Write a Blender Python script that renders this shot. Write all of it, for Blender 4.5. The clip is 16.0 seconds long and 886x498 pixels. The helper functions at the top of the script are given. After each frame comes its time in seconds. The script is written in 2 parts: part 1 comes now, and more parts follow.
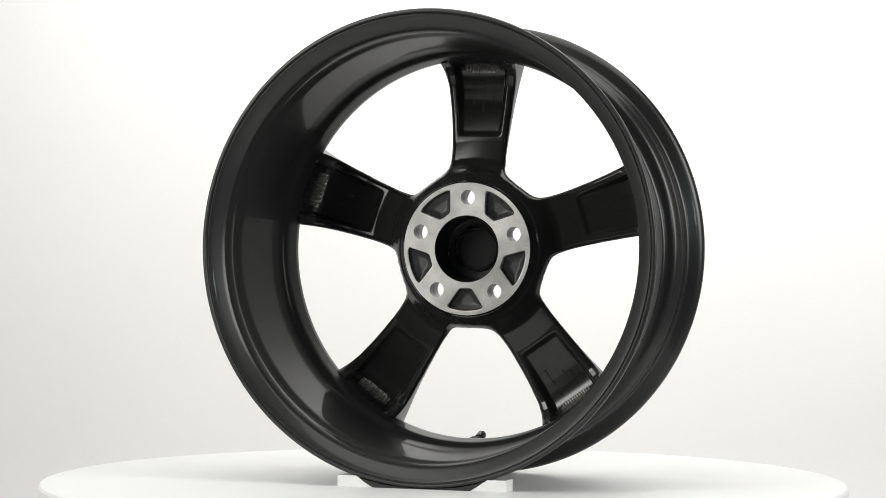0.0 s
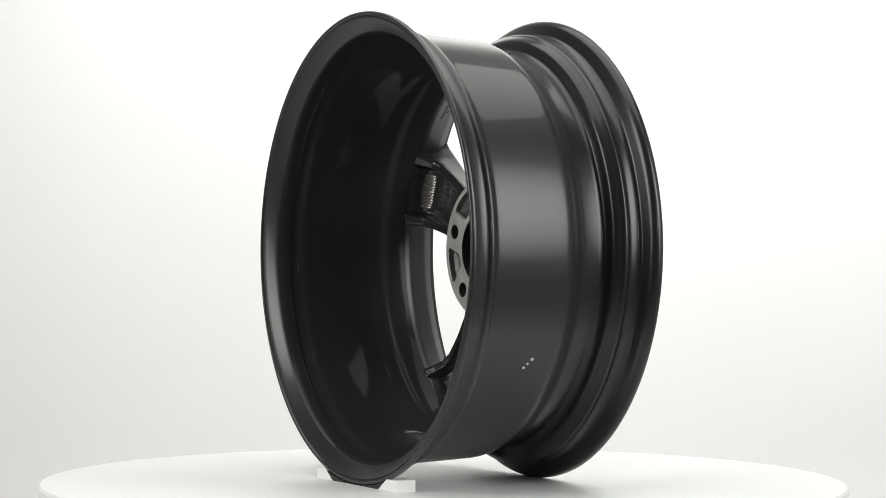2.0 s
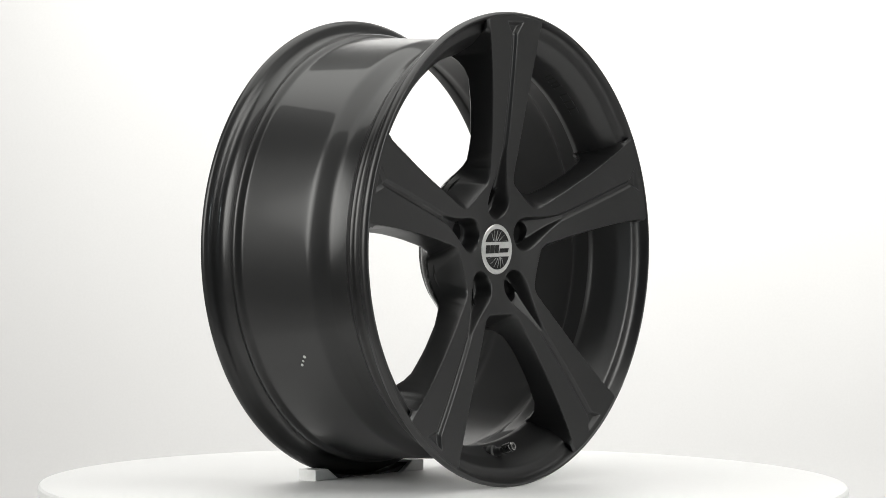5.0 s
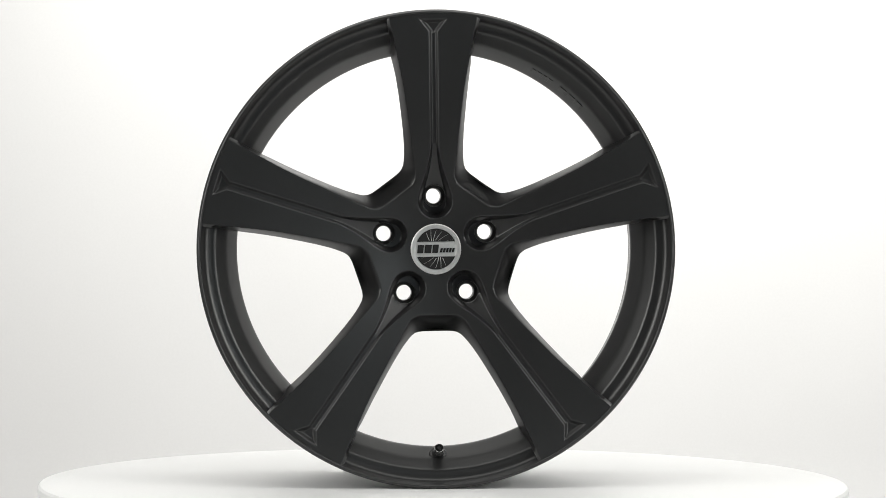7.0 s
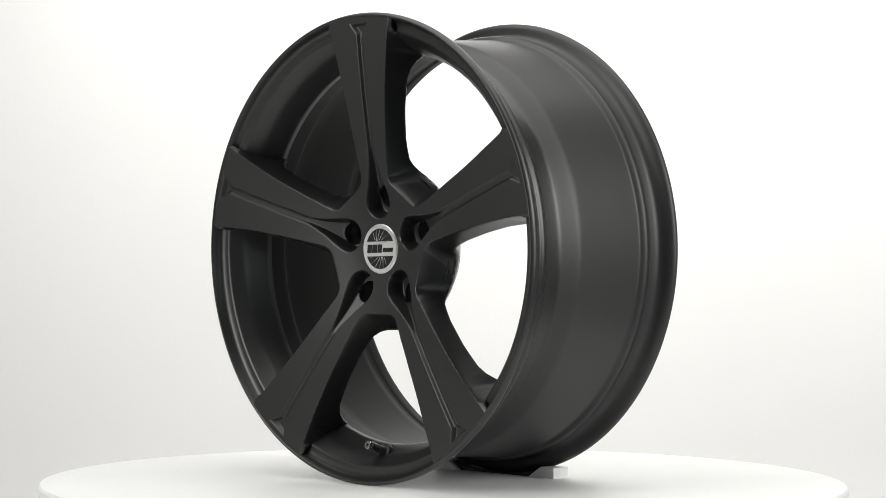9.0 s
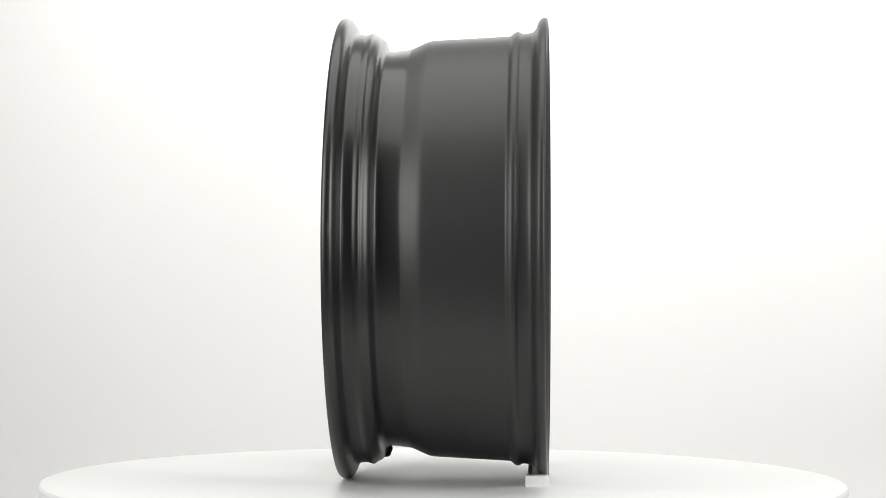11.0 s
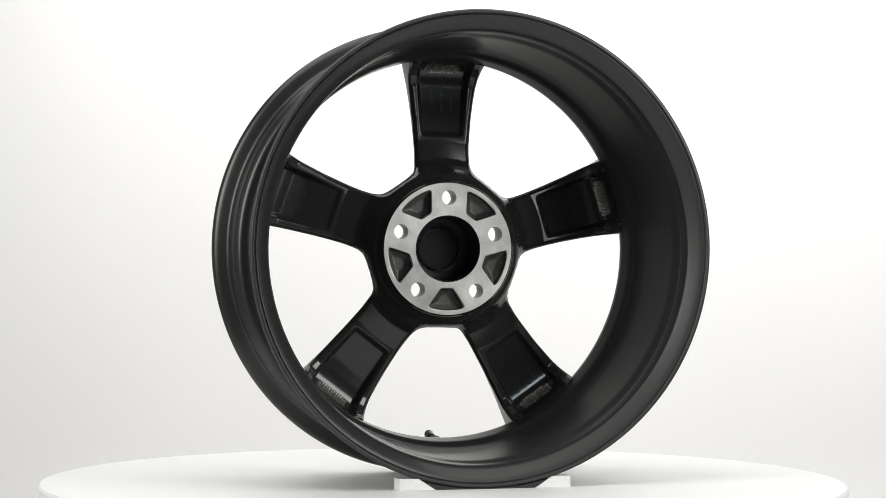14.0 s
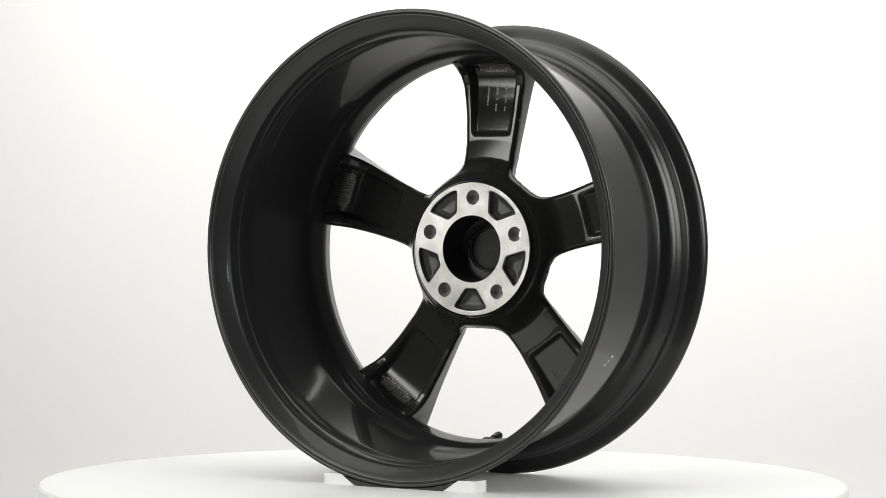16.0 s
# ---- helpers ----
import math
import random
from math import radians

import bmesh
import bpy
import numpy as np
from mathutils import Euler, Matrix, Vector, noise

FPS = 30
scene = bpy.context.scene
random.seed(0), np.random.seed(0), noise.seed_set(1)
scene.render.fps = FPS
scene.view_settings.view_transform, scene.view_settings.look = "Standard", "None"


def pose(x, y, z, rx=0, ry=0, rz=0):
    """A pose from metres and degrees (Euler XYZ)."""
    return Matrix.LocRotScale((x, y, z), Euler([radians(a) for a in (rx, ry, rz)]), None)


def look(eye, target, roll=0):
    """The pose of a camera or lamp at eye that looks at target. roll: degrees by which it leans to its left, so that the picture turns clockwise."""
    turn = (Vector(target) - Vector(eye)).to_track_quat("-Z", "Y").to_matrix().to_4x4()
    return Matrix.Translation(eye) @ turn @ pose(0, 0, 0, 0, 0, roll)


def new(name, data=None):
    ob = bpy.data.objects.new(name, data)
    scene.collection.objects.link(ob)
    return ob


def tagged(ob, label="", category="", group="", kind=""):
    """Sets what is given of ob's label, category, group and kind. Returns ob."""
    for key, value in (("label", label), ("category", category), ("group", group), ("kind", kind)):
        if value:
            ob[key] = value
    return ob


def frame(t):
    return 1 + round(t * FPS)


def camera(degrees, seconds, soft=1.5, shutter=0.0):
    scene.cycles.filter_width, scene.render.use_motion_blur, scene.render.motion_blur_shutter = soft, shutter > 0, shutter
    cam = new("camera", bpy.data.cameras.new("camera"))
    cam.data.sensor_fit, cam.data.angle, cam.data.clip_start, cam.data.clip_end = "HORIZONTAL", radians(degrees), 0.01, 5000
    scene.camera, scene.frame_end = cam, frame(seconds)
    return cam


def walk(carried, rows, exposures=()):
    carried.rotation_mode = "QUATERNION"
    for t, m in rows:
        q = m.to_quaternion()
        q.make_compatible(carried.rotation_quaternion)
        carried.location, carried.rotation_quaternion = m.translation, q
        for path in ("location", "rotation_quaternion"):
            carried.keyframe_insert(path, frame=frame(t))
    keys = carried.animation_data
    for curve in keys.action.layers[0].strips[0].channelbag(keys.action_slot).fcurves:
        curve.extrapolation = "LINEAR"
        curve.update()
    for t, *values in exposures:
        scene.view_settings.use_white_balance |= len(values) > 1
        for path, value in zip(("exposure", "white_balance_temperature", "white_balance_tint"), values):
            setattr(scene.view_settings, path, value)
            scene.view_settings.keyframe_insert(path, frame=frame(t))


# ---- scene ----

# ---- camera: a tripod before the turntable ----
EYE = Vector((0.0, -2.6940, 0.2505))
YAW, PITCH, ROLL = -0.0005, -0.0016, 0.216
cam = camera(19.93, 16.0, soft=0.8)
VIEW = look(EYE, EYE + Vector((math.tan(YAW), 1.0, math.tan(PITCH))), ROLL)
walk(cam, [(0.0, VIEW), (16.0, VIEW)])

# ---- light ----
scene.view_settings.exposure = 0.0
world = bpy.data.worlds.new("studio_air")
world.use_nodes = True
world.node_tree.nodes["Background"].inputs[0].default_value = (0.9, 0.95, 1.0, 1)
world.node_tree.nodes["Background"].inputs[1].default_value = 0.02
scene.world = world


def softbox(name, eye, target, sx, sy, watts, colour=(1, 0.998, 0.962), shape="RECTANGLE"):
    data = bpy.data.lights.new(name, "AREA")
    data.shape, data.size, data.size_y = shape, sx, sy
    data.energy, data.color = watts, colour
    ob = new(name, data)
    ob.matrix_world = look(eye, target)
    return ob


softbox("overhead_softbox", (0.0, 0.05, 1.75), (0.0, 0.05, 0.0), 2.2, 1.8, 28.5)
# side softboxes: the diffuser is brightest in its middle and fades to its edge
for x, y in ((-1.66, -1.13), (1.66, -1.13)):
    lamp = softbox("side_softbox", (x, y, 0.96), (0, 0, 0.30), 1.30, 2.05, 29.5, shape="ELLIPSE").data
    lamp.use_nodes = True
    nt = lamp.node_tree
    spot, off, far, fade = (nt.nodes.new(k) for k in ("ShaderNodeNewGeometry", "ShaderNodeVectorMath", "ShaderNodeVectorMath", "ShaderNodeMath"))
    off.operation, off.inputs[1].default_value = "SUBTRACT", (0.5, 0.5, 0.0)
    far.operation = "DOT_PRODUCT"
    fade.operation, fade.use_clamp = "MULTIPLY_ADD", False
    fade.inputs[1].default_value, fade.inputs[2].default_value = -7.6, 1.95
    nt.links.new(spot.outputs["Parametric"], off.inputs[0])
    for k in (0, 1):
        nt.links.new(off.outputs[0], far.inputs[k])
    nt.links.new(far.outputs["Value"], fade.inputs[0])
    nt.links.new(fade.outputs[0], nt.nodes["Emission"].inputs["Strength"])
softbox("background_softbox", (0.42, 1.50, 1.62), (0.46, 2.3, 0.80), 2.0, 0.4, 45)
softbox("window_daylight", (2.10, -4.585, 1.10), (2.10, 0, 1.10), 0.55, 0.55, 14, (0.84, 0.96, 1.0))


# ---- materials ----
def material(name, base, rough=0.5, metal=0.0, grain=0.0, scale=200.0, bump=0.0, bump_scale=400.0, stain=0.0, stain_scale=6.0,
             coat=0.0, spec=0.5, rough_var=0.0, ior=1.5, coat_rough=0.10, coat_ior=1.5):
    m = bpy.data.materials.new(name)
    m.use_nodes = True
    nt = m.node_tree
    b = nt.nodes["Principled BSDF"]
    b.inputs["Roughness"].default_value = rough
    b.inputs["Metallic"].default_value = metal
    b.inputs["Specular IOR Level"].default_value = spec
    b.inputs["Coat Weight"].default_value = coat
    b.inputs["Coat Roughness"].default_value = coat_rough
    b.inputs["Coat IOR"].default_value = coat_ior
    b.inputs["IOR"].default_value = ior
    co = nt.nodes.new("ShaderNodeTexCoord")

    def wave(sc, detail):
        n = nt.nodes.new("ShaderNodeTexNoise")
        n.inputs["Scale"].default_value = sc
        n.inputs["Detail"].default_value = detail
        nt.links.new(co.outputs["Object"], n.inputs["Vector"])
        return n.outputs["Fac"]

    def span(fac, lo, hi):
        r = nt.nodes.new("ShaderNodeMapRange")
        r.inputs["From Min"].default_value, r.inputs["From Max"].default_value = 0.3, 0.7
        r.inputs["To Min"].default_value, r.inputs["To Max"].default_value = lo, hi
        nt.links.new(fac, r.inputs["Value"])
        return r.outputs["Result"]

    mul = nt.nodes.new("ShaderNodeMath")
    mul.operation = "MULTIPLY"
    nt.links.new(span(wave(scale, 3), 1 - grain, 1 + grain), mul.inputs[0])
    nt.links.new(span(wave(stain_scale, 4), 1 - stain, 1 + stain), mul.inputs[1])
    mix = nt.nodes.new("ShaderNodeVectorMath")
    mix.operation = "SCALE"
    mix.inputs[0].default_value = base
    nt.links.new(mul.outputs[0], mix.inputs["Scale"])
    nt.links.new(mix.outputs[0], b.inputs["Base Color"])
    if rough_var:
        nt.links.new(span(wave(stain_scale * 3, 4), rough - rough_var, rough + rough_var), b.inputs["Roughness"])
    if bump:
        bn = nt.nodes.new("ShaderNodeBump")
        bn.inputs["Strength"].default_value = bump
        bn.inputs["Distance"].default_value = 0.0004
        nt.links.new(wave(bump_scale, 2), bn.inputs["Height"])
        nt.links.new(bn.outputs[0], b.inputs["Normal"])
    return m


SATIN = material("satin_black_paint", (0.0088, 0.0088, 0.0091), 0.38, grain=0.08, bump=0.06, bump_scale=900, rough_var=0.015, stain=0.05, spec=0.66)
BARREL = material("barrel_black_paint", (0.0160, 0.0160, 0.0163), 0.38, stain=0.05, coat=0.6, ior=1.25, coat_ior=1.36)
LIP = material("lip_black_paint", (0.0125, 0.0125, 0.0127), 0.28, rough_var=0.012, stain=0.04, coat=0.30, ior=1.40, coat_rough=0.06, coat_ior=1.36)
INNER = material("inner_black_paint", (0.0205, 0.0205, 0.0207), 0.40, stain=0.04, coat=0.4, ior=1.20, coat_ior=1.25)


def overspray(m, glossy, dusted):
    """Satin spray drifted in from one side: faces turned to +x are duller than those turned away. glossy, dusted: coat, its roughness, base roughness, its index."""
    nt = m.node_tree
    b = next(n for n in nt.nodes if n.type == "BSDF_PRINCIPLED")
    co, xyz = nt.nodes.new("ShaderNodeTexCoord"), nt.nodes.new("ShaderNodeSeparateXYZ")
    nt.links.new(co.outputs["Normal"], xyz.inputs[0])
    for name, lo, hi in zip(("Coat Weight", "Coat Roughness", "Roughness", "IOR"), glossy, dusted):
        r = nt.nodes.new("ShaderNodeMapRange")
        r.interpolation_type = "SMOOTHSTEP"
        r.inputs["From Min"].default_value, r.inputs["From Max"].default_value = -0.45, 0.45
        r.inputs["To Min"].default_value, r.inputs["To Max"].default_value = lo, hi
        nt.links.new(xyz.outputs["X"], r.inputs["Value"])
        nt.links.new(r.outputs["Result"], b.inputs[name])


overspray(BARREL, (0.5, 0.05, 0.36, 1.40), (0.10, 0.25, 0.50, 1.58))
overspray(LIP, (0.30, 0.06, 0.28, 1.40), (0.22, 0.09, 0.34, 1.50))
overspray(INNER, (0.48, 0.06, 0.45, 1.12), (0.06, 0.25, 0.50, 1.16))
# thin paint on the pocket ribs, made paler to hold their reflected glint
RIB = material("rib_glint_paint", (0.22, 0.21, 0.198), 0.26, 0.6, grain=0.3, scale=600, bump=0.1)
GLOSS = material("gloss_black_paint", (0.023, 0.0228, 0.0225), 0.15, grain=0.05, rough_var=0.015, stain=0.06, spec=0.5)
BARE = material("machined_aluminium", (0.50, 0.492, 0.476), 0.42, 0.58, grain=0.06, scale=500, bump=0.10, bump_scale=700, stain=0.24, stain_scale=40, rough_var=0.07)
# the lathe leaves fine rings round the hub's axis
rings = BARE.node_tree.nodes.new("ShaderNodeTangent")
rings.direction_type, rings.axis = "RADIAL", "Y"
turned = next(n for n in BARE.node_tree.nodes if n.type == "BSDF_PRINCIPLED")
turned.inputs["Anisotropic"].default_value = 0.35
BARE.node_tree.links.new(rings.outputs[0], turned.inputs["Tangent"])
POCKET = material("cast_pocket_paint", (0.055, 0.055, 0.053), 0.42, 0.3, grain=0.2, bump=0.2, stain=0.25, stain_scale=60)
STEEL = material("polished_steel", (0.50, 0.50, 0.49), 0.16, 1.0, grain=0.03)
SILVER = material("brushed_silver", (0.76, 0.76, 0.75), 0.36, 0.75, grain=0.05, scale=300, bump=0.05)
INK = material("black_enamel", (0.010, 0.010, 0.010), 0.5, spec=0.3)
RUBBER = material("black_rubber", (0.012, 0.012, 0.012), 0.55, grain=0.2, bump=0.2)
WHITE = material("white_laminate", (0.765, 0.765, 0.765), 0.45, grain=0.01, stain=0.015, bump=0.02)
FOAM = material("white_plastic", (0.80, 0.80, 0.79), 0.5, grain=0.02, bump=0.05)
PAPER = material("white_backdrop_paper", (0.70, 0.693, 0.693), 0.9, grain=0.01, stain=0.02, stain_scale=1.2)
GREY = material("grey_studio_wall", (0.42, 0.42, 0.42), 0.9, grain=0.04, scale=40, stain=0.05, stain_scale=2)
DARK = material("dark_studio_wall", (0.03, 0.03, 0.032), 0.9, grain=0.1, scale=40, stain=0.1, stain_scale=2)
CHALK = material("white_paint_mark", (0.6, 0.6, 0.58), 0.6, grain=0.1)


# ---- mesh tools ----
def mesh_from(name, verts, faces, mats, angle=35.0):
    me = bpy.data.meshes.new(name)
    me.from_pydata([tuple(v) for v in verts], [], [tuple(f) for f in faces])
    bm = bmesh.new()
    bm.from_mesh(me)
    bmesh.ops.remove_doubles(bm, verts=bm.verts, dist=1e-6)
    bmesh.ops.recalc_face_normals(bm, faces=bm.faces)
    bm.to_mesh(me)
    bm.free()
    for m in mats if isinstance(mats, (list, tuple)) else [mats]:
        me.materials.append(m)
    me.polygons.foreach_set("use_smooth", [True] * len(me.polygons))
    me.set_sharp_from_angle(angle=radians(angle))
    return me


def part(name, me, parent, label="", m=None):
    ob = new(name, me)
    ob.parent = parent
    if m is not None:
        ob.matrix_basis = m
    return tagged(ob, label)


def lathe(profile, n=192, closed=True):
    """Turns (y, r) pairs round the y axis."""
    k = len(profile)
    a = np.arange(n) * 2 * np.pi / n
    verts = [(r * math.cos(t), y, r * math.sin(t)) for y, r in profile for t in a]
    faces = []
    for i in range(k if closed else k - 1):
        p, q = i * n, ((i + 1) % k) * n
        for j in range(n):
            j2 = (j + 1) % n
            faces.append((p + j, p + j2, q + j2, q + j))
    return verts, faces


def smooth_profile(pts, rounds=2):
    """Rounds the corners of a closed outline by cutting them."""
    for _ in range(rounds):
        out = []
        for i in range(len(pts)):
            a, b = pts[i], pts[(i + 1) % len(pts)]
            d = math.hypot(b[0] - a[0], b[1] - a[1])
            f = min(0.25, 0.0022 / max(d, 1e-6))
            out.append((a[0] + (b[0] - a[0]) * f, a[1] + (b[1] - a[1]) * f))
            out.append((b[0] - (b[0] - a[0]) * f, b[1] - (b[1] - a[1]) * f))
        pts = out
    return pts


def prism(outline, y0, y1, bevel=0.0):
    """A solid from an (x, z) outline between two depths, with the edges cut back by bevel."""
    k = len(outline)
    cx = sum(p[0] for p in outline) / k
    cz = sum(p[1] for p in outline) / k

    def ring(y, b):
        out = []
        for x, z in outline:
            d = math.hypot(x - cx, z - cz)
            f = max(0.0, 1 - b / max(d, 1e-6))
            out.append((cx + (x - cx) * f, y, cz + (z - cz) * f))
        return out

    s = 1 if y1 > y0 else -1
    rings = [ring(y0, bevel), ring(y0 + s * bevel, 0), ring(y1 - s * bevel, 0), ring(y1, bevel)] if bevel else [ring(y0, 0), ring(y1, 0)]
    verts = [v for r in rings for v in r]
    faces = []
    for i in range(len(rings) - 1):
        for j in range(k):
            j2 = (j + 1) % k
            faces.append((i * k + j, i * k + j2, (i + 1) * k + j2, (i + 1) * k + j))
    faces.append(tuple(range(k)))
    faces.append(tuple((len(rings) - 1) * k + j for j in reversed(range(k))))
    return verts, faces


def tube_between(a, b, rings, n=20):
    """A turned solid along a line: rings are (distance from a, radius)."""
    a, b = Vector(a), Vector(b)
    q = (b - a).to_track_quat("Z", "Y")
    verts, faces = [], []
    for d, r in rings:
        for j in range(n):
            t = 2 * math.pi * j / n
            verts.append(tuple(a + q @ Vector((r * math.cos(t), r * math.sin(t), d))))
    for i in range(len(rings) - 1):
        for j in range(n):
            j2 = (j + 1) % n
            faces.append((i * n + j, i * n + j2, (i + 1) * n + j2, (i + 1) * n + j))
    faces.append(tuple(range(n)))
    faces.append(tuple((len(rings) - 1) * n + j for j in reversed(range(n))))
    return verts, faces


def step(x):
    x = np.clip(x, 0, 1)
    return x * x * (3 - 2 * x)


# ---- the studio ----
def studio():
    # backdrop: floor, cove and wall in one sweep
    prof = [(-4.6, -0.85), (1.6, -0.85)]
    for i in range(1, 13):
        a = i / 12 * math.pi / 2
        prof.append((1.6 + 0.7 * math.sin(a), -0.15 - 0.7 * math.cos(a)))
    prof.append((2.3, 2.6))
    verts, faces = [], []
    for x in (-3.2, 3.2):
        verts += [(x, y, z) for y, z in prof]
    k = len(prof)
    for i in range(k - 1):
        faces.append((i, i + 1, k + i + 1, k + i))
    tagged(new("backdrop", mesh_from("backdrop", verts, faces, PAPER)), "seamless white paper backdrop sweeping down to the floor", "backdrop", kind="structure")

    def slab(name, c, s, mat, label):
        x, y, z = (d / 2 for d in s)
        v = [(c[0] + i * x, c[1] + j * y, c[2] + l * z) for i in (-1, 1) for j in (-1, 1) for l in (-1, 1)]
        f = [(0, 1, 3, 2), (4, 6, 7, 5), (0, 4, 5, 1), (2, 3, 7, 6), (0, 2, 6, 4), (1, 5, 7, 3)]
        tagged(new(name, mesh_from(name, v, f, mat)), label, "wall", kind="structure")

    slab("wall_south", (0, -4.65, 0.9), (6.6, 0.1, 3.6), DARK, "dark painted studio wall behind the camera")
    slab("wall_west", (-3.25, -1.1, 0.9), (0.1, 7.0, 3.6), GREY, "light grey painted studio side wall")
    slab("wall_east", (3.25, -1.1, 0.9), (0.1, 7.0, 3.6), GREY, "light grey painted studio side wall")
    slab("ceiling", (0, -1.1, 2.65), (6.6, 7.2, 0.1), DARK, "dark painted studio ceiling")

    # the small window behind the camera, round the daylight
    frame_bars = [((2.10, -4.575, 1.40), (0.66, 0.05, 0.05)), ((2.10, -4.575, 0.80), (0.66, 0.05, 0.05)), ((1.80, -4.575, 1.10), (0.05, 0.05, 0.55)),
                  ((2.40, -4.575, 1.10), (0.05, 0.05, 0.55)), ((2.10, -4.570, 1.10), (0.025, 0.02, 0.55))]
    verts, faces = [], []
    for c, d in frame_bars:
        x, y, z = (k / 2 for k in d)
        f = [(0, 1, 3, 2), (4, 6, 7, 5), (0, 4, 5, 1), (2, 3, 7, 6), (0, 2, 6, 4), (1, 5, 7, 3)]
        faces += [tuple(len(verts) + a for a in q) for q in f]
        verts += [(c[0] + i * x, c[1] + j * y, c[2] + l * z) for i in (-1, 1) for j in (-1, 1) for l in (-1, 1)]
    tagged(new("window_1", mesh_from("window_1", verts, faces, PAPER)), "small white framed window in the dark wall", "window", kind="structure")


studio()

# ---- the wheel ----
# local space: x to the right seen from the front, front towards -y, hub at height HUB
R, HUB, WX, LEAN = 0.2465, 0.2465, -0.0138, 0.0039
SPIN = math.degrees(0.0222)


def spin(deg):
    """A turn about the wheel's axis, which takes +x towards +z, about the hub."""
    return Matrix.Translation((0, 0, HUB)) @ Matrix.Rotation(-radians(deg), 4, "Y")


def half_width(v):
    return np.where(v <= 0.0694, v * math.tan(math.radians(36)),
                    np.interp(v, [0.0694, 0.0760, 0.0800, 0.0835, 0.0880, 0.0950, 0.1050, 0.1200, 0.1400, 0.1600, 0.1800, 0.2000, 0.2150, 0.2400],
                              [0.0504, 0.0414, 0.0363, 0.0333, 0.0316, 0.0308, 0.0306, 0.0314, 0.0332, 0.0354, 0.0381, 0.0415, 0.0438, 0.0478]))


BOLT = 0.0556
BOLT_R = 0.0080
SEAT_R = 0.0118


# the rear of the spoke: distance from the hub, depth
BACK_R = [0, 0.0370, 0.0395, 0.072, 0.076, 0.080, 0.084, 0.088, 0.093, 0.098, 0.12, 0.15, 0.182, 0.192, 0.200, 0.206, 0.2085, 0.2105, 0.215, 0.220, 0.2265, 0.229, 0.232, 0.24]
BACK_Y = [-0.0745, -0.0745, -0.050, -0.0390, -0.0405, -0.0430, -0.0475, -0.0530, -0.0590, -0.0630, -0.0685, -0.071, -0.0715, -0.0675, -0.0595, -0.0500, -0.057, -0.064, -0.0690, -0.0770, -0.0880, -0.0955, -0.0990, -0.1010]


def pocket_floor(z):
    """A scoop: it falls away from the hub and curls up again at the outer end."""
    return sum(np.interp(z + o, [0.124, 0.128, 0.162, 0.180, 0.191, 0.199, 0.2075], [-0.0718, -0.0725, -0.0792, -0.0808, -0.0795, -0.0745, -0.0640]) for o in np.linspace(-0.004, 0.004, 9)) / 9


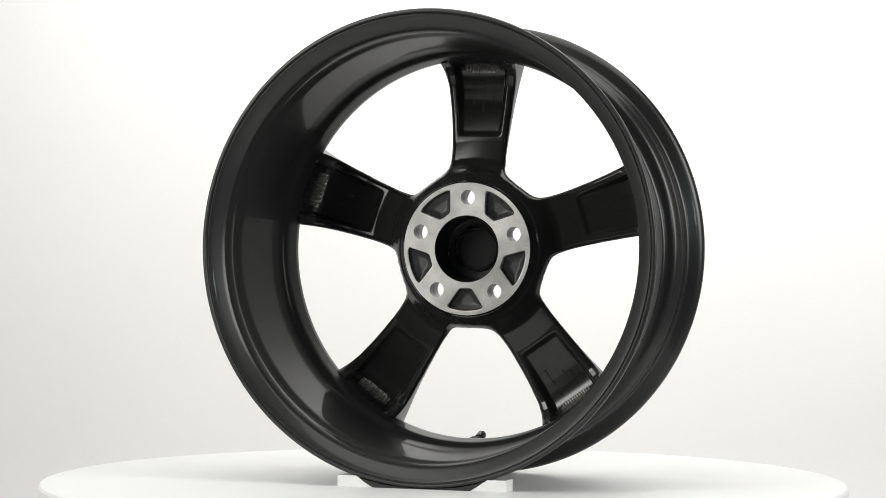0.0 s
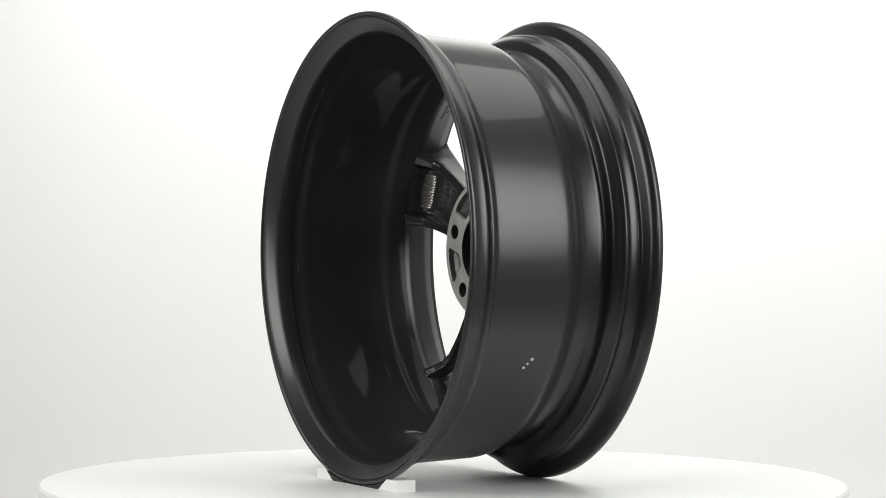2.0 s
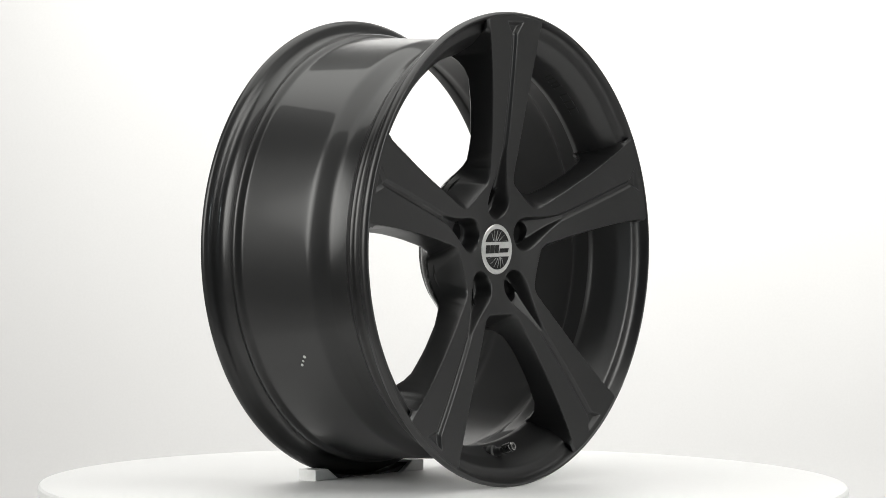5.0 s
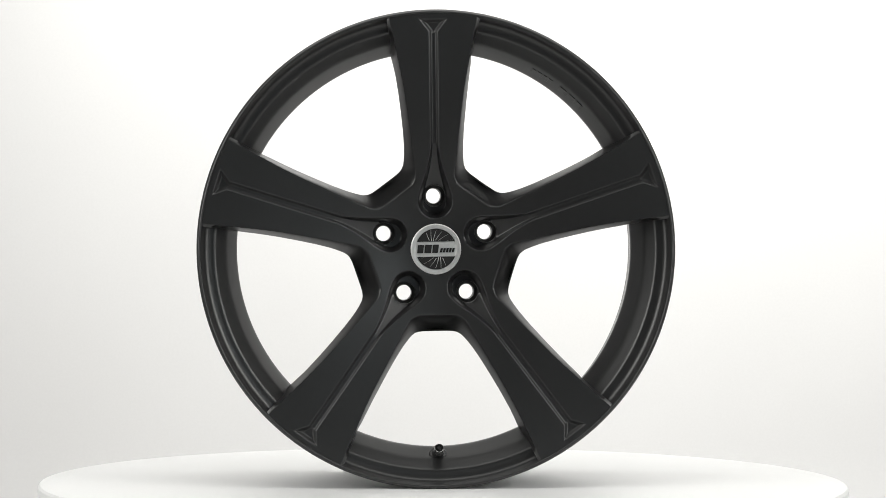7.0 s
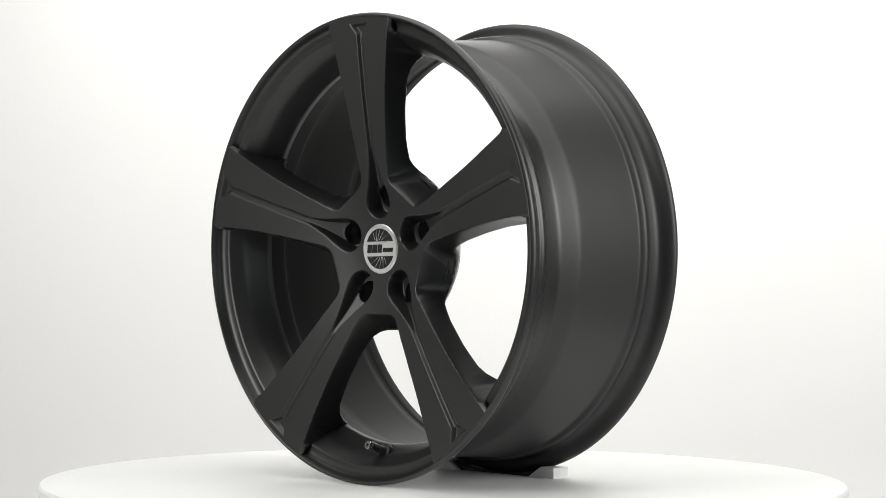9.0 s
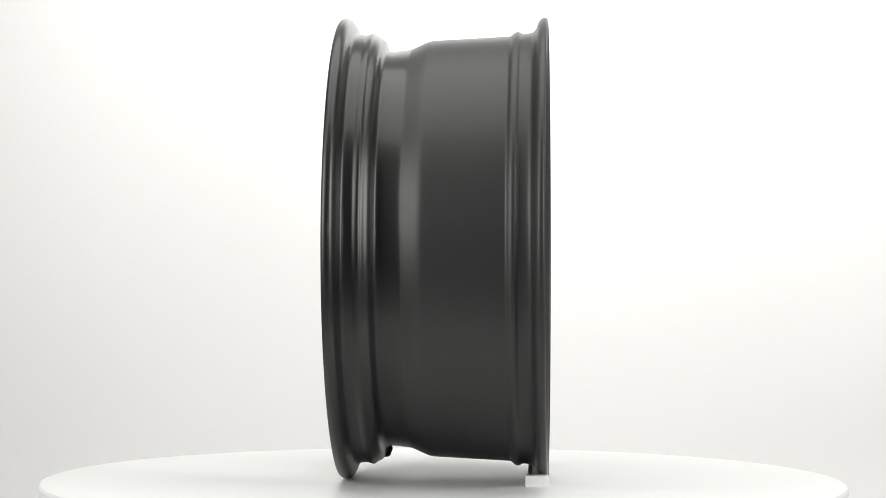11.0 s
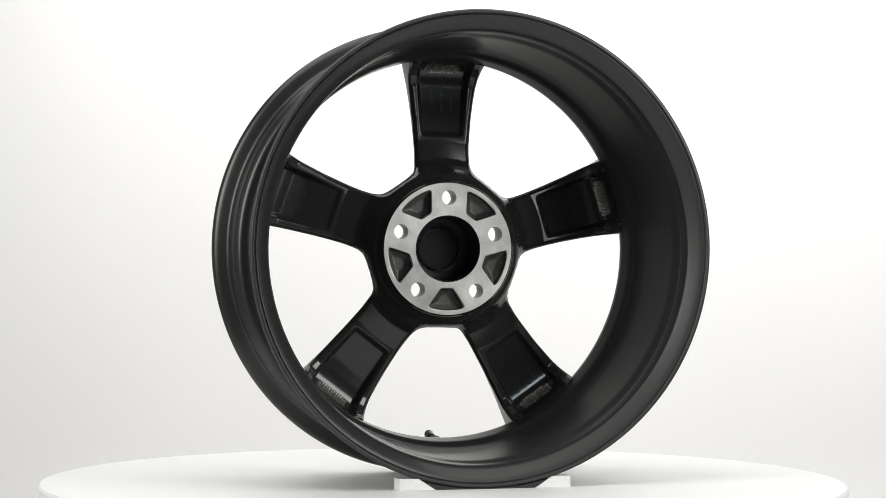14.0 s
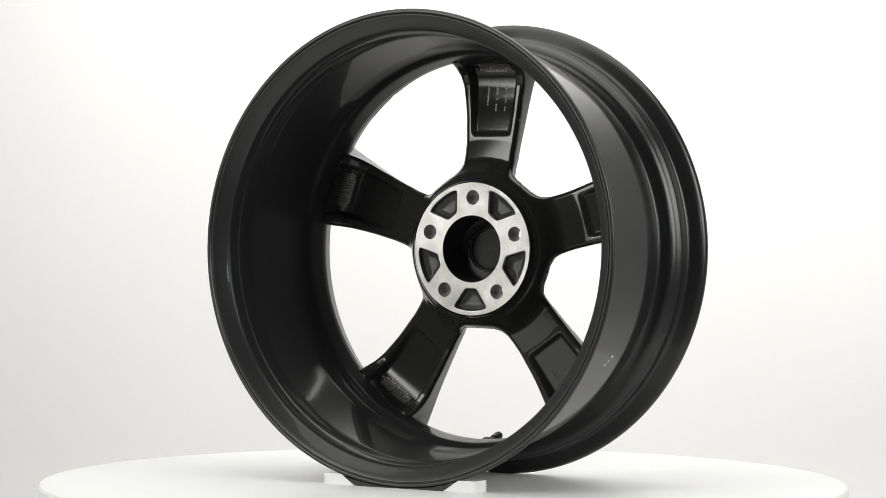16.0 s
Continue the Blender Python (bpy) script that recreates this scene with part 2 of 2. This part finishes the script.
def spoke_mesh():
    ns = 180
    v = np.concatenate([np.linspace(0.017, 0.0694, 46)[:-1], np.linspace(0.0694, 0.092, 24)[:-1], np.linspace(0.092, 0.214, 72)[:-1], np.linspace(0.214, 0.2418, 50)])
    s = np.linspace(-1, 1, ns + 1)
    w = half_width(v)
    # ease the corners of the outline
    for _ in range(3):
        w[46:-1] = 0.25 * w[45:-2] + 0.5 * w[46:-1] + 0.25 * w[47:]
    V, S = np.meshgrid(v, s, indexing="ij")
    X = S * w[:, None]
    k = np.clip((V - 0.1) / 0.13, 0, 1)
    Z = V * (1 + k * (np.sqrt(1 - (X / 0.2418) ** 2) - 1))
    rad = np.hypot(X, Z)
    ax = np.abs(X)
    # front
    face = sum(np.interp(rad + o, [0, 0.028, 0.05, 0.08, 0.11, 0.15, 0.2, 0.27], [-0.0795, -0.0800, -0.0830, -0.0885, -0.0935, -0.0990, -0.1045, -0.1103])
               for o in np.linspace(-0.018, 0.018, 25)) / 25
    # distance to the edge of the window
    fine = np.linspace(0.0694, 0.2418, 500)
    wf = np.interp(fine, v, w)
    kf = np.clip((fine - 0.1) / 0.13, 0, 1)
    zf = fine * (1 + kf * (np.sqrt(1 - (wf / 0.2418) ** 2) - 1))
    d = np.sqrt(((ax[..., None] - wf) ** 2 + (Z[..., None] - zf) ** 2).min(-1))
    # the face rolls over into the window, broadly at the hub and tightly along the spoke
    cw = np.interp(Z, [0.068, 0.076, 0.084, 0.100, 0.130, 0.160, 0.200, 0.240], [0.0185, 0.0155, 0.0115, 0.0080, 0.0062, 0.0054, 0.0042, 0.0030])
    depth = np.interp(rad, BACK_R, BACK_Y) - 0.0055 - face
    drop = np.maximum(depth, 0.002) * np.clip(1 - d / cw, 0, 1) ** 1.25
    # lug recess, a teardrop that runs out into the groove
    t = np.clip((Z - BOLT) / 0.056, 0, 1)
    hw = sum(np.interp(Z + o, [0.049, 0.0530, 0.0565, 0.0620, 0.0686, 0.0735, 0.085, 0.095, 0.108, 0.24], [0.0184, 0.0181, 0.0174, 0.0157, 0.0136, 0.0117, 0.0083, 0.0060, 0.0036, 0.0036]) for o in np.linspace(-0.004, 0.004, 9)) / 9
    dist = np.where(Z < 0.049, (np.hypot(ax / 0.0184, (Z - 0.049) / 0.0176) - 1) * 0.018, ax - hw)
    deep = 0.0150 * (1 - t) ** 1.1 + 0.0026
    drop = np.maximum(drop, deep * step((0.120 - Z) / 0.012) * step(-dist / (0.0064 - 0.0046 * t)))
    # centre groove and the fork at its end
    groove = 0.0030 * step((0.0050 - ax) / 0.0036) * step((Z - 0.095) / 0.01) * step((0.2270 - Z) / 0.003)
    fw = np.interp(Z, [0.2215, 0.2365], [0.0036, 0.0152])
    fork = 0.0042 * step(np.minimum((fw - ax) * 0.8, 0.2368 - Z) / 0.0046)
    drop = np.maximum(drop, np.maximum(groove, fork * (Z > 0.2215)))
    F = face + drop
    # back
    B = np.interp(rad, BACK_R, BACK_Y)
    rb = 0.005
    B = B - np.where(d < rb, rb * (1 - np.sqrt(np.clip(1 - (1 - d / rb) ** 2, 0, 1))), 0)
    # a flat-floored pocket that deepens outwards, its outer end wall cut by ribs
    pocket = step((np.interp(Z, [0.126, 0.195], [0.0256, 0.0312]) - ax) / 0.0068) * step((Z - 0.1230) / 0.0050) * step((0.2080 - Z) / 0.0090)
    B = B + (pocket_floor(Z) - B) * pocket
    ribs = step((0.0205 - ax) / 0.003) * step((Z - 0.1940) / 0.002) * step((0.2105 - Z) / 0.003)
    B = B + 0.0008 * ribs * np.sin(X / 0.0031 * 2 * np.pi)
    B = np.maximum(B, F + 0.003)
    keep_v = np.hypot(X, Z - BOLT)
    hole = keep_v < SEAT_R
    # snap the rim of the bolt hole to its circle
    near = np.zeros_like(hole)
    near[:-1] |= hole[1:]; near[1:] |= hole[:-1]; near[:, :-1] |= hole[:, 1:]; near[:, 1:] |= hole[:, :-1]
    near[:-1, :-1] |= hole[1:, 1:]; near[1:, 1:] |= hole[:-1, :-1]; near[1:, :-1] |= hole[:-1, 1:]; near[:-1, 1:] |= hole[1:, :-1]
    near &= ~hole
    g = np.where(near, SEAT_R / np.maximum(keep_v, 1e-6), 1)
    X = X * g
    Z = BOLT + (Z - BOLT) * g
    n0, n1 = X.shape
    verts = list(zip(X.ravel(), F.ravel(), Z.ravel())) + list(zip(X.ravel(), B.ravel(), Z.ravel()))
    faces, m = [], n0 * n1
    for i in range(n0 - 1):
        for j in range(n1 - 1):
            if hole[i, j] or hole[i + 1, j] or hole[i, j + 1] or hole[i + 1, j + 1]:
                continue
            q = (i * n1 + j, i * n1 + j + 1, (i + 1) * n1 + j + 1, (i + 1) * n1 + j)
            faces.append(q)
            faces.append(tuple(m + a for a in reversed(q)))
        if v[i + 1] > 0.0694:
            for j in (0, n1 - 1):
                faces.append((i * n1 + j, (i + 1) * n1 + j, m + (i + 1) * n1 + j, m + i * n1 + j))
    # the wall of the bolt seat goes down from the edge of its hole
    count = {}
    for q in faces:
        if max(q) < m and any(near.flat[a] for a in q):
            for a, b in zip(q, q[1:] + q[:1]):
                if near.flat[a] and near.flat[b]:
                    count[(min(a, b), max(a, b))] = count.get((min(a, b), max(a, b)), 0) + 1
    for (a, b), c in count.items():
        if c == 1:
            k = len(verts)
            for p in (a, b):
                x, y, z = verts[p]
                verts.append((x * 0.97, y + 0.0006, BOLT + (z - BOLT) * 0.97))
                verts.append((x * 0.96, -0.0625, BOLT + (z - BOLT) * 0.96))
            faces += [(a, b, k + 2, k), (k, k + 2, k + 3, k + 1)]
    for j in range(n1 - 1):
        a, b = (n0 - 1) * n1 + j, (n0 - 1) * n1 + j + 1
        faces.append((a, b, m + b, m + a))
    me = mesh_from("spoke", verts, faces, [SATIN, GLOSS, RIB], 40)
    # the rear keeps its gloss; the pocket ribs take the painted-in glint
    me.polygons.foreach_set("material_index", [(2 if 0.1940 < p.center.z < 0.2020 and abs(p.center.x) < 0.0195 else 1) if p.normal.y > 0.3 else 0 for p in me.polygons])
    return me


def pad_mesh():
    """The bare mounting face with five bolt holes and five cast pockets."""
    rs = np.linspace(0.0362, 0.0716, 60)
    n = 640
    th = np.arange(n) * 2 * np.pi / n
    RR, T = np.meshgrid(rs, th, indexing="ij")
    loc = (T - math.pi / 2 + math.pi / 5) % (2 * math.pi / 5) - math.pi / 5
    X, Z = RR * np.sin(loc), RR * np.cos(loc)
    hd = np.hypot(X, Z - BOLT)
    hole = hd < BOLT_R
    near = np.zeros_like(hole)
    for a in (-1, 0, 1):
        for b in (-1, 0, 1):
            near |= np.roll(np.roll(hole, a, 0), b, 1)
    near &= ~hole
    g = np.where(near, BOLT_R / np.maximum(hd, 1e-6), 1)
    X, Z = X * g, BOLT + (Z - BOLT) * g
    # pockets lie between the bolts: a wedge with its broad side out
    off = math.pi / 5 - np.abs(loc)
    side = RR * np.sin(off)
    rad = RR * np.cos(off)
    hw = np.interp(rad, [0.040, 0.0445, 0.062, 0.068], [0.006, 0.0085, 0.0205, 0.0185])
    k = 1100.0
    din = -np.log(np.exp(-k * (rad - 0.0422)) + np.exp(-k * (0.0671 - RR)) + np.exp(-k * (hw - side) * 0.85)) / k
    sink = 0.0052 * step(din / 0.0020) + 0.0040 * step(din / 0.0085)
    Y = -0.0338 - sink
    # place the local wedge at its own angle
    ang = T - loc
    PX = Z * np.cos(ang) + X * np.cos(ang + math.pi / 2)
    PZ = Z * np.sin(ang) + X * np.sin(ang + math.pi / 2)
    verts = list(zip(PX.ravel(), Y.ravel(), PZ.ravel()))
    faces, mats = [], []
    for i in range(len(rs) - 1):
        for j in range(n):
            j2 = (j + 1) % n
            if hole[i, j] or hole[i + 1, j] or hole[i, j2] or hole[i + 1, j2]:
                continue
            faces.append((i * n + j, i * n + j2, (i + 1) * n + j2, (i + 1) * n + j))
            mats.append(1 if sink[i, j] > 0.0012 else 0)
    me = mesh_from("mounting_pad", verts, faces, [BARE, POCKET], 30)
    if len(me.polygons) == len(mats):
        me.polygons.foreach_set("material_index", mats)
    return me


def wheel():
    root = tagged(new("alloy_wheel"), "black five-spoke alloy car wheel standing upright on the turntable", "car wheel")
    hub = Matrix.Translation((0, 0, HUB))
    # rim: outer side from rear to front, then the inner side back
    outer = [(0.1088, 0.2430), (0.1080, 0.2460), (0.1055, 0.2468), (0.1020, 0.2462), (0.0985, 0.2422), (0.0962, 0.2345), (0.0925, 0.2306), (0.0815, 0.2292),
             (0.0790, 0.2312), (0.0760, 0.2318), (0.0728, 0.2304), (0.0696, 0.2272), (0.0670, 0.2267), (-0.0096, 0.2226), (-0.0168, 0.2220), (-0.0276, 0.2173),
             (-0.0366, 0.2131), (-0.0606, 0.2106), (-0.0640, 0.2150), (-0.0656, 0.2228), (-0.0700, 0.2264), (-0.0735, 0.2280), (-0.0764, 0.2307), (-0.0800, 0.2300),
             (-0.0830, 0.2286), (-0.0935, 0.2294), (-0.0962, 0.2355), (-0.0996, 0.2432), (-0.1040, 0.2464), (-0.1085, 0.2462)]
    inner = [(-0.1112, 0.2444), (-0.1118, 0.2430), (-0.1106, 0.2419), (-0.1078, 0.2405), (-0.1036, 0.2388), (-0.1010, 0.2362), (-0.0998, 0.2322), (-0.0996, 0.2288), (-0.0986, 0.2268), (-0.0955, 0.2243), (-0.0860, 0.2165),
             (-0.0640, 0.2068), (-0.0600, 0.2057), (-0.0385, 0.2078), (-0.0335, 0.2090), (-0.0288, 0.2138), (-0.0240, 0.2152), (-0.0120, 0.2171), (0.0640, 0.2208), (0.0720, 0.2236), (0.0790, 0.2248), (0.0808, 0.2234),
             (0.0850, 0.2234), (0.0945, 0.2250), (0.1008, 0.2316), (0.1048, 0.2362), (0.1066, 0.2392), (0.1072, 0.2405), (0.1058, 0.2413), (0.1074, 0.2421)]
    v, f = lathe(smooth_profile([(y + 0.0023, r) for y, r in outer + inner]), 288)
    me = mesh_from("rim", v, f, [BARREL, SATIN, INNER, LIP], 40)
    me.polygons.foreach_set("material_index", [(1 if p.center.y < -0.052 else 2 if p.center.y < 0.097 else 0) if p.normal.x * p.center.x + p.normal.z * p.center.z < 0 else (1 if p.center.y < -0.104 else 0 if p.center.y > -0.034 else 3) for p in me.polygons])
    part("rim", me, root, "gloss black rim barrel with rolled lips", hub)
    me = spoke_mesh()
    spokes = [part("spoke", me, root, "satin black spoke with a narrow centre groove", spin(SPIN + 72 * i)) for i in range(5)]
    # cast figures on the rear of the spokes, worn past reading
    dice = random.Random(7)

    def figures(spoke, x, z0, z1, count, size):
        verts, faces = [], []
        for k in range(count):
            if dice.random() < 0.15:
                continue
            z = z0 + (z1 - z0) * k / max(count - 1, 1)
            a, b = size * dice.uniform(0.75, 1.1), (z1 - z0) / max(count - 1, 1) * dice.uniform(0.25, 0.38) if count > 2 else size * 0.6
            y = float(pocket_floor(z))
            v, f = prism([(x - a, z - b), (x + a, z - b), (x + a * dice.uniform(0.4, 1), z + b), (x - a, z + b)], y - 0.0004, y + 0.0004, 0.00015)
            faces += [tuple(len(verts) + a for a in q) for q in f]
            verts += v
        part("cast_mark", mesh_from("cast_mark", verts, faces, GLOSS), spoke, "worn raised cast figures")

    for x in (-0.012, -0.001, 0.010):
        figures(spokes[0], x, 0.152, 0.184, 12, 0.0013)
    for x in (-0.0130, -0.0005, 0.0110):
        figures(spokes[3], x, 0.1790, 0.1815, 2, 0.0016)
    for x, a in ((0.004, 0.160), (0.011, 0.166), (-0.012, 0.152)):
        figures(spokes[2], x, a, 0.184, 10, 0.0012)
    for k in (1, 4):
        for x in (-0.006, 0.006):
            figures(spokes[k], x, 0.160, 0.182, 8, 0.0011)
    # hub at the back
    boss = [(-0.0338, 0.0716), (-0.0346, 0.0727), (-0.0375, 0.0736), (-0.0392, 0.0750), (-0.0415, 0.0778), (-0.0455, 0.0806), (-0.0505, 0.0824), (-0.062, 0.0834)]
    v, f = lathe(boss, 160, False)
    part("hub_boss", mesh_from("hub_boss", v, f, GLOSS, 40), root, "gloss black hub collar", hub)
    part("mounting_pad", pad_mesh(), root, "bare machined aluminium mounting face with cast pockets", spin(SPIN))
    sleeve = [(-0.0338, 0.0362), (-0.0346, 0.0356), (-0.0640, 0.0350), (-0.0705, 0.0335), (-0.0720, 0.0310), (-0.0725, 0.0236), (-0.0700, 0.0228), (-0.0698, 0.0212), (-0.0722, 0.0205), (-0.0724, 0.0005)]
    v, f = lathe(sleeve, 128, False)
    part("bore", mesh_from("bore", v, f, INNER, 35), root, "black centre bore closed by the cap", hub)
    tv, tf = lathe([(-0.0338, BOLT_R), (-0.0345, BOLT_R + 0.0002), (-0.046, BOLT_R + 0.0002), (-0.0560, BOLT_R), (-0.0572, BOLT_R + 0.0006), (-0.0630, 0.0113)], 48, False)
    seat = mesh_from("bolt_hole", [(x, y, z + BOLT) for x, y, z in tv], tf, [SATIN, POCKET])
    seat.polygons.foreach_set("material_index", [1 if p.center.y > -0.049 else 0 for p in seat.polygons])
    for i in range(5):
        part("bolt_hole", seat, root, m=spin(SPIN + 72 * i))
    # centre cap
    body = [(-0.0690, 0.0240), (-0.0790, 0.0264), (-0.0806, 0.0262), (-0.0816, 0.0252), (-0.0814, 0.0215), (-0.0810, 0.0212), (-0.0810, 0.0004)]
    v, f = lathe(body, 128, False)
    cap = part("centre_cap", mesh_from("centre_cap", v, f, SILVER, 30), root, "round brushed silver centre cap", spin(SPIN))
    for sgn in (1, -1):
        z0, r0 = 0.0078, 0.0211
        a0 = math.asin(z0 / r0)
        out = [(r0 * math.cos(a), sgn * r0 * math.sin(a)) for a in np.linspace(a0, math.pi - a0, 40)]
        v, f = prism(out, -0.0808, -0.0816)
        field = part("cap_field", mesh_from("cap_field", v, f, INK), cap, "black enamel field of the cap")
        # thin silver rays fanning out from the band to the rim
        for i in range(6):
            line = []
            for u in np.linspace(0, 1, 16):
                a = radians(122 - 19 * i) - 0.22 * u
                x, z = -0.0035 + 0.025 * u * math.cos(a), z0 - 0.0045 + 0.025 * u * math.sin(a)
                if z > z0 + 0.0003 and math.hypot(x, z) < r0 - 0.0004:
                    line.append((x * sgn, z * sgn))
            if len(line) < 4:
                continue
            h = 0.00034
            out = [(x - h * (1 - 0.75 * k / len(line)), z) for k, (x, z) in enumerate(line)] + [(x + h * (1 - 0.75 * k / len(line)), z) for k, (x, z) in reversed(list(enumerate(line)))]
            v, f = prism(out, -0.0816, -0.08195)
            part("ray", mesh_from("ray", v, f, SILVER), field)
    bars = [(-0.0190, -0.0128, -0.0040, 0.0046), (-0.0116, -0.0046, -0.0040, 0.0046), (-0.0034, 0.0026, -0.0040, 0.0046)]
    bars += [(0.0044 + 0.0031 * k, 0.0067 + 0.0031 * k, -0.0036, 0.0008) for k in range(5)]
    for x0, x1, z0, z1 in bars:
        lean = 0.0006
        v, f = prism([(x0 - lean, z0), (x1 - lean, z0), (x1 + lean, z1), (x0 + lean, z1)], -0.0808, -0.0816)
        part("emblem_bar", mesh_from("emblem_bar", v, f, INK), cap, "dark bar of the emblem")
    # tyre valve
    a0 = Vector((0.0030, -0.0765, -0.2135))
    b0 = Vector((0.0030, -0.1030, -0.2040))
    v, f = tube_between(a0, b0, [(-0.004, 0.0088), (0.0012, 0.0090), (0.0028, 0.0082), (0.0038, 0.0060), (0.0065, 0.0050), (0.0110, 0.0044), (0.0116, 0.0036), (0.0150, 0.0036)])
    valve = part("valve", mesh_from("valve", v, f, RUBBER), root, "black rubber tyre valve", hub)
    ridges = [(0.0140, 0.0040)]
    for k in range(5):
        ridges += [(0.0146 + 0.0021 * k, 0.0052), (0.0160 + 0.0021 * k, 0.0052), (0.0163 + 0.0021 * k, 0.0046)]
    v, f = tube_between(a0, b0, ridges + [(0.0258, 0.0044)])
    part("valve_cap", mesh_from("valve_cap", v, f, GLOSS), valve, "black ridged plastic valve cap")
    v, f = tube_between(a0, b0, [(0.0256, 0.0044), (0.0268, 0.0044), (0.0271, 0.0041)])
    part("valve_ring", mesh_from("valve_ring", v, f, STEEL), valve, "bright metal end of the valve")
    v, f = tube_between(a0, b0, [(0.0268, 0.0018), (0.0274, 0.0017)])
    part("valve_core", mesh_from("valve_core", v, f, INK), valve, "dark valve core")
    v, f = tube_between((0.0030, -0.0655, -0.2150), (0.0030, -0.0560, -0.2185), [(-0.002, 0.0080), (0.001, 0.0084), (0.004, 0.0078), (0.0075, 0.0060), (0.0088, 0.004)])
    part("valve_foot", mesh_from("valve_foot", v, f, RUBBER), valve, "rubber foot of the valve outside the rim")
    # worn raised lettering cast inside the front of the rim, plain bars
    for k, a in enumerate((45.5, 48.5, 51.5, 56.0, 57.8, 59.6, 61.4)):
        long = 0.0042 if k < 3 else 0.0022
        v, f = prism([(-0.0045, -long), (0.0045, -long), (0.0045, long), (-0.0045, long)], -0.0008, 0.0009, 0.0004)
        sl = math.atan2(0.2165 - 0.2068, 0.086 - 0.064)
        m = spin(a) @ Matrix.Translation((0.2119, -0.0727, 0)) @ Matrix.Rotation(sl, 4, "Z") @ Matrix.Rotation(math.pi / 2, 4, "Z")
        part("raised_bar", mesh_from("raised_bar", v, f, SATIN), root, "worn raised bar cast in the rim", m)
    # three dabs of paint on the barrel
    for y, z, r in ((0.0134, -0.1093, 0.0019), (0.0172, -0.1138, 0.0014), (0.0205, -0.1178, 0.0017)):
        rad = float(np.interp(y, [-0.0096, 0.0670], [0.2226, 0.2267]))
        x = -math.sqrt(rad * rad - z * z)
        nrm = Vector((x, 0, z)).normalized()
        p = Vector((x, y, z))
        v, f = tube_between(p - nrm * 0.0004, p + nrm, [(0, r), (0.0007, r * 0.9), (0.0009, r * 0.5)], 14)
        part("paint_dab", mesh_from("paint_dab", v, f, CHALK), root, "small white dab of paint", hub)
    return root


WHEEL = wheel()


# ---- turntable and supports ----
def turntable():
    root = tagged(new("turntable"), "round white display turntable with a rounded edge", "turntable")
    top = [(0.0, 0.0002), (0.0, 0.40), (0.0, 0.4226), (-0.0008, 0.4261), (-0.003, 0.4279), (-0.006, 0.4282), (-0.030, 0.4282), (-0.034, 0.425), (-0.034, 0.0002)]
    v, f = lathe(top, 220, False)
    v = [(x, z, y) for x, y, z in v]
    part("disc", mesh_from("disc", v, f, WHITE, 30), root, "white laminate disc")
    leg = [(-0.034, 0.16), (-0.04, 0.165), (-0.75, 0.165), (-0.80, 0.21), (-0.85, 0.22)]
    v, f = lathe(leg, 96, False)
    v = [(x, z, y) for x, y, z in v]
    part("pedestal", mesh_from("pedestal", v, f, WHITE, 30), root, "white pedestal")
    return root


TABLE = turntable()
BLOCK_Y = 0.1010


def wedge(sgn):
    h = 0.0118
    out = [(0.0535, 0.0), (0.0915, 0.0), (0.0915, h), (0.0715, h)]
    if sgn < 0:
        out = [(-x, z) for x, z in reversed(out)]
    cx = sgn * 0.0735
    v, f = prism([(x - cx, z) for x, z in out], -0.0120, 0.0120, 0.0008)
    ob = tagged(new("wheel_block", mesh_from("wheel_block", v, f, FOAM, 25)), "small white plastic block with a sloped end holding the wheel", "wheel block", group="blocks under the wheel")
    return ob, cx


BLOCKS = [wedge(1), wedge(-1)]


# black strip filling the gap between the two blocks and the rear lip
def strip():
    arc = [(x, 0.0002 + R - math.sqrt(R * R - x * x)) for x in np.linspace(-0.070, 0.070, 31)]
    out = [(-0.0525, 0.0), (0.0525, 0.0)] + [(x, z - 0.0003 + 0.0006 * (abs(x) < 0.03)) for x, z in reversed(arc)]
    out = [(x, max(z, 0.0004)) if i > 1 else (x, z) for i, (x, z) in enumerate(out)]
    v, f = prism(out, -0.009, 0.009)
    return tagged(new("dark_strip", mesh_from("dark_strip", v, f, RUBBER, 30)), "thin black strip filling the gap under the rear lip of the wheel", "rubber pad")


STRIP = strip()


# the turntable's heading every half second, in degrees
TURN = (161.18, 150.46, 139.77, 129.15, 118.47, 107.87, 97.06, 86.48, 75.12, 63.54, 51.78, 39.86, 27.84, 15.75, 3.64, -8.51, -20.77, -33.03, -45.26, -57.31, -69.25, -81.15, -93.08, -105.11, -117.25, -129.12, -140.91, -152.60, -164.26, -175.91, -187.62, -199.36, -211.14)


def motions():
    times = [0.5 * i for i in range(33)]
    turn = [(t, pose(0, 0, 0, 0, 0, a)) for t, a in zip(times, TURN)]
    walk(TABLE, turn)
    walk(WHEEL, [(t, m @ Matrix.Translation((WX, 0, HUB)) @ Matrix.Rotation(LEAN, 4, "X") @ Matrix.Translation((0, 0, -HUB))) for t, m in turn])
    for ob, cx in BLOCKS:
        walk(ob, [(t, m @ Matrix.Translation((WX + cx, BLOCK_Y, 0))) for t, m in turn])
    walk(STRIP, [(t, m @ Matrix.Translation((WX, BLOCK_Y + 0.002, 0))) for t, m in turn])


motions()
